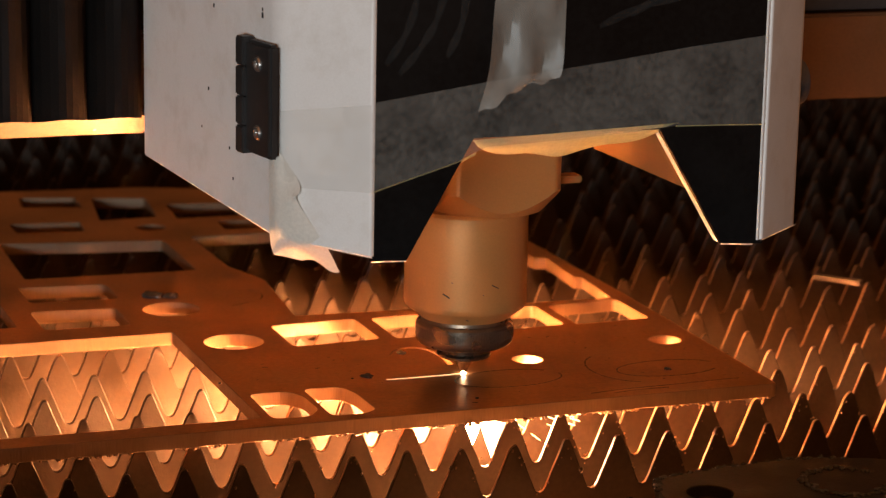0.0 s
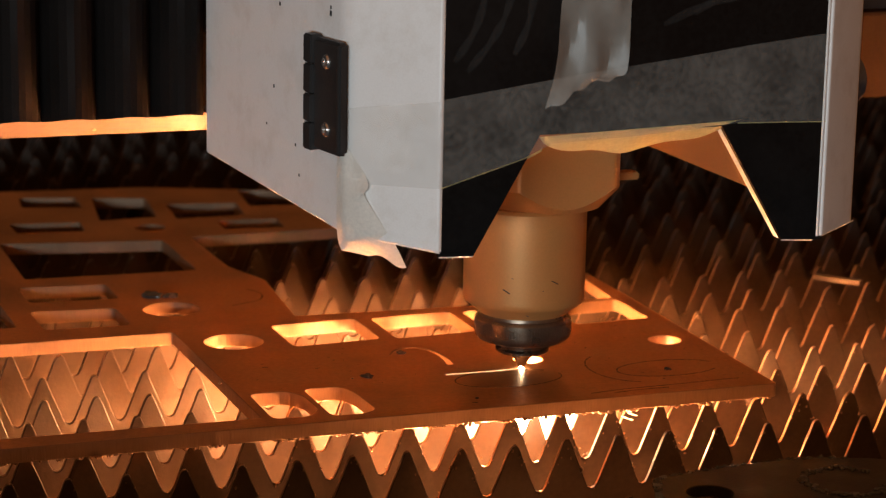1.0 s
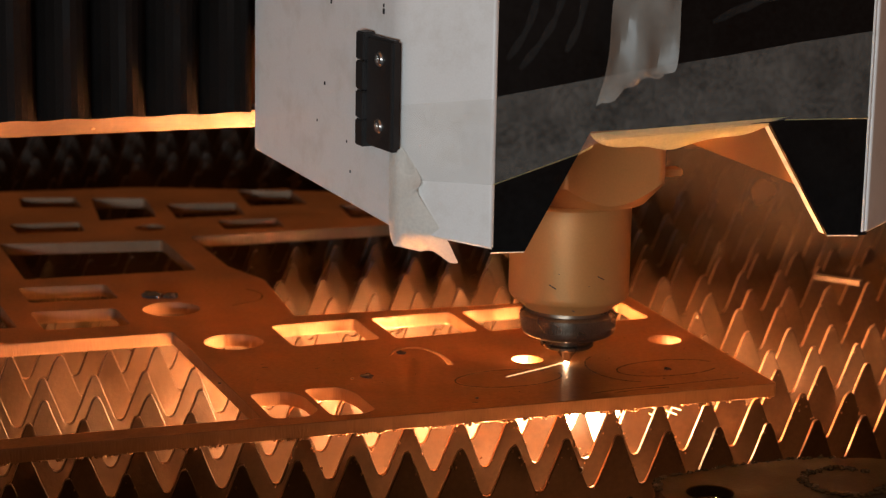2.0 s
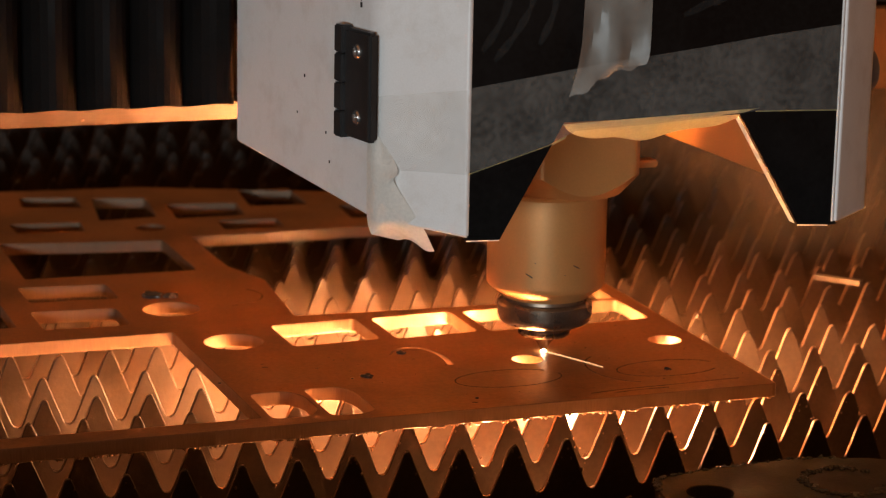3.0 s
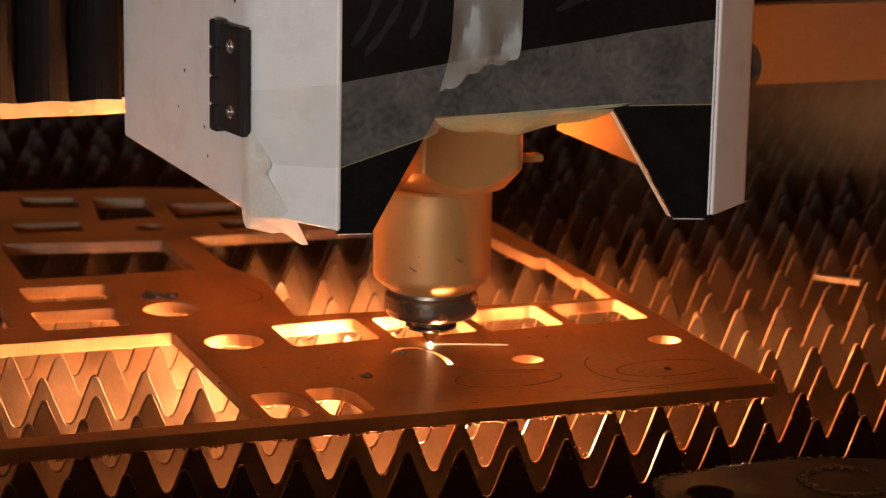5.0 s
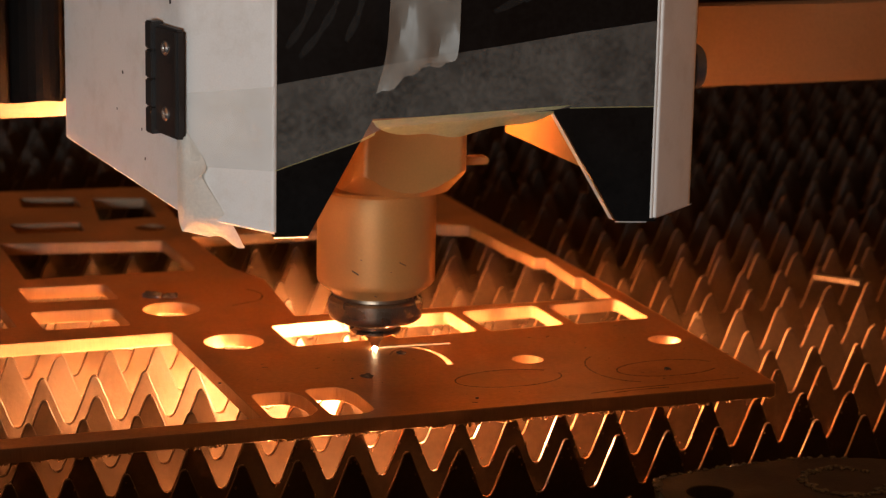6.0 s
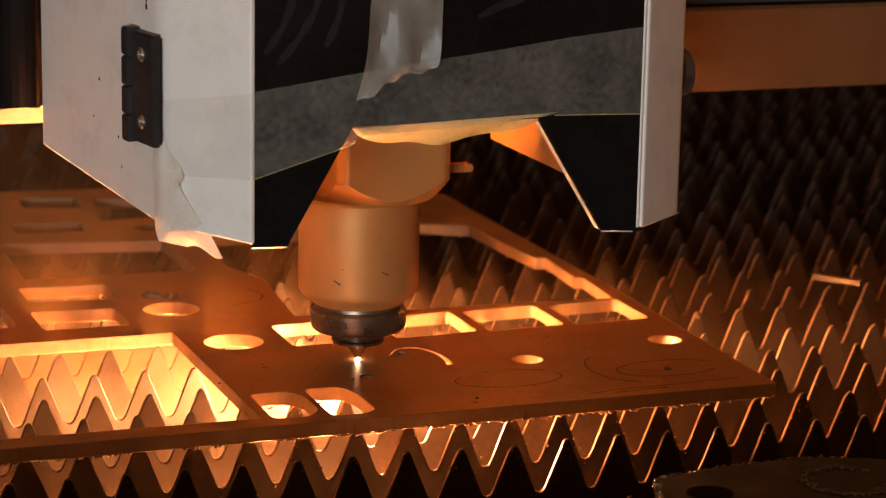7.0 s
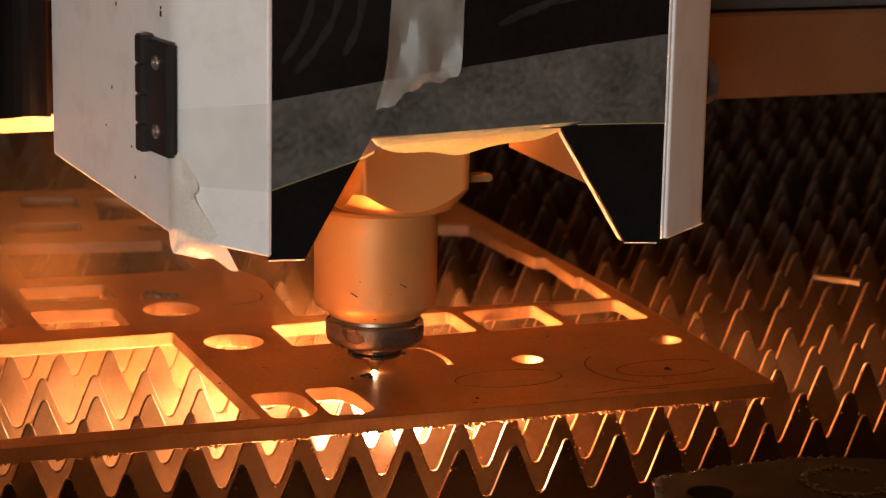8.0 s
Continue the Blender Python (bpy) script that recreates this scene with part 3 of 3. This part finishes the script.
    rim("edge_glow_strip", [(0.1063, -0.1486, 0.1143), (0.1281, -0.1486, 0.1129)], (0, 0.0011, 0), 0.0010, M_WHITE, "thin white strip added under the panel edge to catch the glow")
    rim("tape_rim", [(-0.1205, -0.1494, 0.1582), (-0.0995, -0.1494, 0.1644), (-0.0678, -0.1494, 0.1737), (-0.056, -0.1494, 0.1790)], (0, 0.0022, 0), 0.0024, M_TAPE_EDGE, "turned-up rim of the tape")
    rim("tape_rim", [(0.0721, -0.1494, 0.1890), (0.1000, -0.1494, 0.1884), (0.1325, -0.1494, 0.1874)], (0, 0.0020, 0), 0.0018, M_TAPE_EDGE, "turned-up rim of the tape")
    # lower edge of the band curling inwards over the notch
    rows = []
    rnd = random.Random(2)
    n = 36
    for j in range(7):
        v = j / 6
        row = []
        for i in range(n + 1):
            u = i / n
            x = -0.058 + 0.132 * u
            ztop = 0.1860 + 0.0045 * u
            sag = (0.0175 * math.sin(math.pi * min(1, u * 1.02)) ** 0.55 + 0.0018 * math.sin(u * 17) * math.sin(math.pi * u)) * (1 - 0.25 * u)
            row.append((x, -0.1494 + 0.014 * v ** 1.3 * math.sin(math.pi * (0.06 + 0.9 * u)) + 0.0007 * v * math.sin(u * 31 + v * 4), ztop - sag * v ** 0.8))
        rows.append(row)
    part("tape_edge", cloth(rows), M_TAPE_EDGE, head, "curled lower edge of the tape, tinted yellow for the glow through it", True)
    # torn strip hanging down the panel
    left = smooth_line([(-0.0415, 0.31), (-0.0495, 0.2667), (-0.0535, 0.2305), (-0.0586, 0.2024)], 6)
    right = smooth_line([(0.003, 0.31), (-0.0031, 0.2656), (-0.0063, 0.2263), (-0.011, 0.2205)], 6)
    rows = []
    for i in range(len(left)):
        t = i / (len(left) - 1)
        row = []
        for j in range(15):
            u = j / 14
            x = left[i][0] * (1 - u) + right[i][0] * u
            z = left[i][1] * (1 - u) + right[i][1] * u
            if t > 0.8:
                z += 0.0015 * math.sin(u * 19 + 1) * (t - 0.8) * 5 - 0.006 * math.sin(math.pi * u) * (t - 0.8) * 5 * -0.6
            y = -0.1512 - 0.0045 * abs(math.sin(u * 5.2 + t * 2.4 + 0.6)) - 0.0016 * math.sin(u * 12 - t * 7) - 0.006 * t * (1 - u)
            row.append((x, y, z))
        rows.append(row)
    part("tape_strip", cloth(rows), M_TAPE_LOOSE, head, "crumpled torn strip of translucent tape", True)
    # loose flap under the corner of the cover
    lft = smooth_line([(-0.0075, 0.1765), (-0.0078, 0.155), (-0.0076, 0.1291), (-0.003, 0.1165), (0.012, 0.1105)], 5)
    rgt = smooth_line([(0.003, 0.1760), (0.017, 0.1571), (0.0152, 0.1485), (0.0302, 0.1262), (0.0365, 0.1068)], 5)
    rows = []
    for i in range(len(lft)):
        t = i / (len(lft) - 1)
        row = []
        for j in range(11):
            u = j / 10
            a = lft[i][0] * (1 - u) + rgt[i][0] * u
            z = lft[i][1] * (1 - u) + rgt[i][1] * u + (0.002 * math.sin(u * 6) * t)
            o = 0.0012 + 0.0009 * math.sin(u * 4 + t * 9) + 0.004 * u * math.exp(-((t - 0.35) / 0.1) ** 2) - 0.012 * max(0, t - 0.72) / 0.28
            # the part that would lie round the bend follows the side sheet
            if a < 0:
                q = Vector((*B, 0)) - along * -a + out * (0.0008 + max(0, o - 0.0012) * 0.5)
                row.append((q.x, q.y, z))
            else:
                row.append(on_corner(a, z, o))
        rows.append(row)
    part("tape_flap", cloth(rows), M_TAPE_WHITE, head, "loose cream flap of masking tape", True)
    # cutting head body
    part("sensor_barrel", lathe([(0.030, 0.0408), (0.0305, 0.0418), (0.0390, 0.0482), (0.0401, 0.050), (0.0404, 0.053), (0.0404, 0.1125), (0.0385, 0.1145)], 64, (-0.003, 0)), M_ALU_TINTED, head, "matte cylindrical barrel, grey metal tinted with the spark light", True)
    # square block with clipped corners, turned to a cone at its lower end
    blk = bmesh.new()
    rings = [[], [], [], []]
    seg = 160
    for i in range(seg):
        a = 2 * math.pi * (i + 0.5) / seg
        c, d = abs(math.cos(a)), abs(math.sin(a))
        r = min(0.0395 / max(c, 1e-6), 0.042 / max(d, 1e-6), 0.0755 / (c + d))
        for ring, rr, z in zip(rings, (0.020, 0.039, r, r), (0.1135, 0.1135, 0.1135 + (r - 0.039) * 1.1, 0.23)):
            ring.append(blk.verts.new((0.0075 + rr * math.cos(a), -0.002 + rr * math.sin(a), z)))
    for lo_, hi_ in zip(rings, rings[1:]):
        for i in range(seg):
            blk.faces.new((lo_[i], lo_[(i + 1) % seg], hi_[(i + 1) % seg], hi_[i]))
    blk.faces.new(rings[0]), blk.faces.new(rings[-1])
    part("body_block", blk, M_ALU_TINTED, head, "grey block with clipped corners and a turned lower rim, tinted with the spark light", True)
    part("side_valve", box(0.05, -0.006, 0.126, 0.076, 0.006, 0.131, 0.001), M_ALU_TINTED, head)
    nut = lathe([(0.0165, 0.0206), (0.0265, 0.0212), (0.0300, 0.0226), (0.0316, 0.0242), (0.0322, 0.0262), (0.0322, 0.0362), (0.0310, 0.0376), (0.0292, 0.0383), (0.0290, 0.0402), (0.0285, 0.0415)], 64, (-0.003, 0))
    nut_ob = part("lock_nut", nut, M_NUT, head, "knurled dark steel lock nut", True)
    kn = bmesh.new()
    for i in range(110):
        a = 2 * math.pi * i / 110
        bmesh.ops.create_cube(kn, size=1, matrix=pose(-0.003, 0, 0, 0, 0, math.degrees(a)) @ Matrix.Translation((0.0321, 0, 0.0312)) @ Matrix.Diagonal((0.0007, 0.0009, 0.0068, 1)))
    tagged(part("knurling", kn, M_NUT, nut_ob), kind="stuff")
    for a, z, ln in ((-2.25, 0.062, 0.0055), (-1.45, 0.068, 0.0055), (-1.9, 0.0465, 0.002), (-2.15, 0.071, 0.0012), (-1.65, 0.063, 0.0008)):
        part("scratch", box(-0.0004, -0.0003, 0, 0.0004, 0.0003, 0.00035), M_PLASTIC, head).matrix_basis = pose(-0.003 + 0.0405 * math.cos(a), 0.0405 * math.sin(a), z) @ pose(0, 0, 0, 0, 0, math.degrees(a) + 90) @ Matrix.Diagonal((ln / 0.0008, 1, 1, 1)) @ pose(0, 0, 0, 0, 12, 0)
    part("nozzle", lathe([(0.0015, 0.0015), (0.0026, 0.0020), (0.0036, 0.0045), (0.0051, 0.0068), (0.0072, 0.0093), (0.0094, 0.0112), (0.0112, 0.0123)], 48, (-0.003, 0)), M_COPPER, head, "flared copper nozzle, bright at its tip", True)
    part("nozzle_flange", lathe([(0.0110, 0.0122), (0.0170, 0.0128), (0.0179, 0.0136), (0.0179, 0.0148), (0.0168, 0.0156), (0.0152, 0.0158), (0.0152, 0.0212), (0.012, 0.0215)], 48, (-0.003, 0)), M_NUT, head, "thin polished steel flange over the nozzle", True)
    return head


# ---- gantry and bellows ----
def build_gantry():
    g = empty("gantry_beam", "brown gantry beam behind the head", "gantry")
    part("beam", box(-1.6, 0.112, 0.153, 2.0, 0.22, 0.2165, 0.002), M_BEAM, g)
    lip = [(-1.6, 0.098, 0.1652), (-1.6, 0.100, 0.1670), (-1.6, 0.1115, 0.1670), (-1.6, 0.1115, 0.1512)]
    part("lower_lip", prism(lip, (1.45, 0, 0)), M_LIP, g, "slanting lower lip of the beam, catching light from below")
    for x in (-0.41, -0.30):
        part("lip_screw", lathe([(0.0014, 0.0), (0.0014, 0.0005), (0.001, 0.0008)], 10), M_NUT, g).matrix_basis = pose(x, 0.1080, 0.1555, 135)
    part("upper_housing", box(-1.6, 0.118, 0.2185, 2.0, 0.22, 0.5, 0.002), M_DARK, g)
    return g


def build_bellows():
    b = empty("bellows", "black pleated bellows beside the head", "bellows")
    w = 0.036
    for i in range(14):
        x1 = -0.1965 - i * w
        bm = bmesh.new()
        n = 8
        ring = []
        for j in range(n + 1):
            u = j / n
            ring.append((x1 - u * w, 0.095 - 0.022 * math.sin(math.pi * u) ** 0.8, 0.1640 + 0.0046 * math.sin(math.pi * u)))
        lo = [bm.verts.new(p) for p in ring]
        hi = [bm.verts.new((p[0], p[1], 0.6)) for p in ring]
        lo2 = [bm.verts.new((p[0], p[1] + 0.003, p[2])) for p in ring]
        hi2 = [bm.verts.new((p[0], p[1] + 0.003, 0.6)) for p in ring]
        for j in range(n):
            bm.faces.new((lo[j], lo[j + 1], hi[j + 1], hi[j]))
            bm.faces.new((lo2[j], lo2[j + 1], hi2[j + 1], hi2[j]))
            bm.faces.new((lo[j], lo[j + 1], lo2[j + 1], lo2[j]))
        part("pleat", bm, M_BELLOWS, b)
    return b


# ---- cutting spark ----
def build_spark():
    s = empty("cutting_spark", "white-hot spark jet under the nozzle", "sparks")
    # jet widened near its top so that its glare fills the tooth gaps
    part("jet", lathe([(0.0025, -PLATE_T + 0.0005), (0.0105, -0.0125), (0.0125, -0.030), (0.0105, -0.055), (0.012, -0.10), (0.020, -0.15), (0.026, -0.18), (0.004, -0.20)], 20), M_GLOW, s, "white-hot jet below the sheet")
    part("jet_core", lathe([(0.002, -PLATE_T + 0.0002), (0.0062, -0.013), (0.0085, -0.026), (0.0040, -0.046)], 16), M_CORE, s, "white-hot core of the jet")
    # a glowing wedge added between the slats for the glare of the jet
    bm = lathe([(0.0150, -0.0110), (0.0130, -0.020), (0.0080, -0.034), (0.0015, -0.052)], 16)
    bmesh.ops.transform(bm, matrix=pose(0.004, -0.046, 0) @ Matrix.Diagonal((1, 0.4, 1, 1)), verts=bm.verts)
    part("glare_wedge", bm, M_GLARE, s, "glowing wedge between the slats, standing for the glare of the jet")
    part("flame", lathe([(0.0008, -0.0004), (0.0017, 0.0001), (0.0013, 0.0006), (0.0006, 0.0011)], 14, (-0.003, 0)), M_FLAME, s, "bright point of light at the nozzle tip")
    # unseen glowing drops, added over the tray to light the slats from below
    rnd = random.Random(11)
    bm = bmesh.new()
    for i in range(90):
        r = rnd.uniform(0.003, 0.007)
        bmesh.ops.create_icosphere(bm, subdivisions=1, radius=r, matrix=pose(rnd.gauss(-0.03, 0.06), rnd.gauss(0.05, 0.09), -0.216 + r * 0.6 + abs(rnd.gauss(0, 0.012))) @ Matrix.Diagonal((rnd.uniform(1, 2.4), 1, 0.6, 1)))
    tagged(part("tray_uplight", bm, M_UPLIGHT, s, "unseen glowing drops added over the tray as light from below"), kind="stuff")
    for i in range(26):
        start = Vector((0.004 + abs(rnd.gauss(0, 0.045)), rnd.uniform(-0.055, 0.02), rnd.uniform(-0.034, -0.014)))
        way = (start - Vector((0, 0, -0.010))).normalized()
        bm = lathe([(0.0001, 0), (0.00022, 0.003), (0.0002, rnd.uniform(0.006, 0.024))], 6)
        bmesh.ops.transform(bm, matrix=Matrix.Translation(start) @ way.to_track_quat("Z", "Y").to_matrix().to_4x4(), verts=bm.verts)
        part("spark_streak", bm, M_STREAK, s, "thin glowing spark")
    return s


def build_kerf():
    """A glowing strip for the light that comes up through the cut behind the nozzle."""
    k = empty("cut_light_strip", "thin glowing strip for light coming up through the cut", "cut line")
    pts = smooth_line([(0.0, 0.0), (0.022, 0.0007), (0.054, 0.0)], 8)
    n = len(pts) - 1
    half = [0.00028 * (1 - 0.75 * i / n) + 0.0001 * abs(math.sin(i * 1.3)) for i in range(n + 1)]
    part("kerf", prism([(x, y, 0.0) for x, y in band_outline(pts, half)], (0, 0, 0.00015)), M_KERF_LIGHT, k)
    return k


def build_flying_spark():
    bm = lathe([(0.0002, -0.008), (0.0007, -0.005), (0.0008, 0.005), (0.0002, 0.008)], 8)
    bmesh.ops.transform(bm, matrix=pose(0, 0, 0, 0, 90, 0), verts=bm.verts)
    return tagged(part("flying_spark", bm, M_STREAK), "glowing spark flying off the cut", "spark", "flying sparks")


def build_smoke(width, height, seed, material):
    """One billowed, curved sheet of smoke, upright, as rigid as the others."""
    rows = []
    for j in range(15):
        row = []
        for i in range(21):
            u, v = i / 20 - 0.5, j / 14 - 0.5
            p = Vector((u * width, 0, v * height))
            p.y = 0.05 * noise.noise((u * 2.2 + seed, v * 2.2, 0)) + 0.10 * u * u
            row.append(p)
        rows.append(row)
    return tagged(part("smoke_wisp", cloth(rows), material, None, "", True), "thin smoke drifting over the slats, tinted for the spark light", "smoke", "smoke wisps", "stuff")


# where each wisp of smoke is in time: width, height, rows of seconds, x, y, z
DRIFTS = [(0.75, 0.42, [(0, 0.05, 0.42, -0.45), (0.7, 0.08, 0.42, -0.35), (1.5, 0.16, 0.42, 0.04), (3, 0.22, 0.43, 0.07), (4.5, 0.28, 0.44, 0.06), (5.8, 0.85, 0.46, 0.05), (8, 1.5, 0.5, 0.02)]),
          (0.85, 0.45, [(0, 0.15, 0.60, -0.45), (0.8, 0.20, 0.60, -0.35), (1.6, 0.30, 0.60, 0.02), (3, 0.36, 0.61, 0.05), (4.5, 0.46, 0.62, 0.05), (5.8, 1.05, 0.64, 0.04), (8, 1.7, 0.7, 0.02)]),
          (0.95, 0.50, [(0, 0.25, 0.82, -0.50), (0.9, 0.30, 0.82, -0.40), (1.7, 0.42, 0.82, 0.00), (3, 0.46, 0.84, 0.04), (4.5, 0.58, 0.85, 0.04), (5.8, 1.25, 0.88, 0.03), (8, 1.9, 0.9, 0.02)]),
          (0.60, 0.30, [(0, -0.45, 0.46, -0.42), (5.9, -0.45, 0.46, -0.36), (6.6, -0.44, 0.46, -0.02), (7.5, -0.40, 0.46, 0.02), (8, -0.38, 0.46, 0.03)]),
          (0.60, 0.26, [(0, -0.40, 0.24, -0.42), (6.2, -0.40, 0.24, -0.36), (7.0, -0.39, 0.24, -0.01), (7.6, -0.36, 0.24, 0.02), (8, -0.34, 0.24, 0.03)])]

# when each spark leaves the jet, and the way it flies
FLIGHTS = [(0.45, 0.9, -0.35, 0.10), (0.7, 1.1, -0.1, -0.25), (1.35, 1.15, 0.02, 0.22), (1.45, 1.0, -0.4, 0.05), (7.12, 1.0, 0.3, 1.5), (7.2, 0.5, 0.1, 1.7),
           (7.22, 0.9, 0.4, 1.2), (7.3, 1.3, -0.1, 1.0), (7.36, 0.45, 0.3, 1.5), (7.4, 0.5, 0.2, 1.6), (7.45, 0.9, 0.2, 1.5), (7.55, 1.3, 0.1, 1.2)]

build_setting()
build_bed()
build_plate()
build_scraps()
HEAD = build_head()
GANTRY = build_gantry()
BELLOWS = build_bellows()
SPARK = build_spark()
KERF = build_kerf()
SPARKS = [build_flying_spark() for _ in FLIGHTS]
SMOKE = [build_smoke(w, h, 3.7 * i, M_SMOKE if i < 3 else M_HAZE) for i, (w, h, rows) in enumerate(DRIFTS)]

# nozzle tip over the sheet: seconds, x, y
PATH = [(0, -0.1846, 0.0812), (0.5, -0.1638, 0.0814), (1, -0.1429, 0.0813), (1.5, -0.1228, 0.0800), (1.7, -0.1147, 0.0800), (2.8, -0.1053, 0.1132),
        (3, -0.1118, 0.1176), (3.5, -0.1282, 0.1286), (4, -0.1449, 0.1390), (4.5, -0.1617, 0.1490), (4.7, -0.1688, 0.1525), (5.8, -0.2132, 0.1585),
        (6, -0.2206, 0.1574), (6.2, -0.2278, 0.1553), (6.5, -0.2381, 0.1502), (6.7, -0.2402, 0.1442), (7, -0.2408, 0.1345), (7.5, -0.2406, 0.1175), (8, -0.2405, 0.1004)]


# the way the glowing strip lies behind the tip: seconds, degrees
TRAIL = [(0, 180), (0.5, 180), (1, 180), (1.5, 181), (1.7, 182), (2.25, 236), (2.8, 288), (3, 295), (3.5, 318), (4, 330), (4.5, 338), (4.7, 340), (5.8, 352), (6.2, 366),
         (6.5, 395), (6.7, 425), (7, 446), (7.5, 450), (8, 450)]


def path_at(t):
    for (t0, x0, y0), (t1, x1, y1) in zip(PATH, PATH[1:]):
        if t0 <= t <= t1:
            k = (t - t0) / (t1 - t0)
            return x0 + (x1 - x0) * k, y0 + (y1 - y0) * k


def motions():
    walk(KERF, [(t, pose(path_at(t)[0] - 0.003, path_at(t)[1], 0.0001 if t < 6.6 else -0.0006, 0, 0, a)) for t, a in TRAIL])
    for ob, (t0, vx, vy, vz) in zip(SPARKS, FLIGHTS):
        x, y = path_at(t0)
        z = -0.05 if vz < 0.3 else 0.001
        rows = [(0, pose(x, y, -0.1)), (t0 - 0.1, pose(x, y, -0.1))]
        for i in range(9):
            u = i * 0.07
            drop = 4.9 * u * u
            zz = z + vz * u - drop
            # a spark that comes down on the sheet slides over its edge
            low = 0.0012 if vz > 0.3 and x + vx * u < 0.003 else -0.231
            fall = math.degrees(math.atan2(9.8 * u - vz, vx)) if zz > low else 0
            rows.append((t0 + u, pose(x + vx * u, y + vy * u, max(zz, low), 0, fall, math.degrees(math.atan2(vy, vx)))))
        end = rows[-1]
        rows.append((8.3, end[1]))
        walk(ob, [r for r in rows if r[0] <= 8.3])
    for ob, (w, h, rows) in zip(SMOKE, DRIFTS):
        walk(ob, [(t, pose(x, y, z, -10, 0, -20)) for t, x, y, z in rows])
    walk(HEAD, [(t, pose(x, y, 0)) for t, x, y in PATH])
    walk(BELLOWS, [(t, pose(x, y, 0)) for t, x, y in PATH])
    walk(SPARK, [(t, pose(x, y, 0)) for t, x, y in PATH])
    walk(GANTRY, [(t, pose(0, y, 0)) for t, x, y in PATH])


motions()
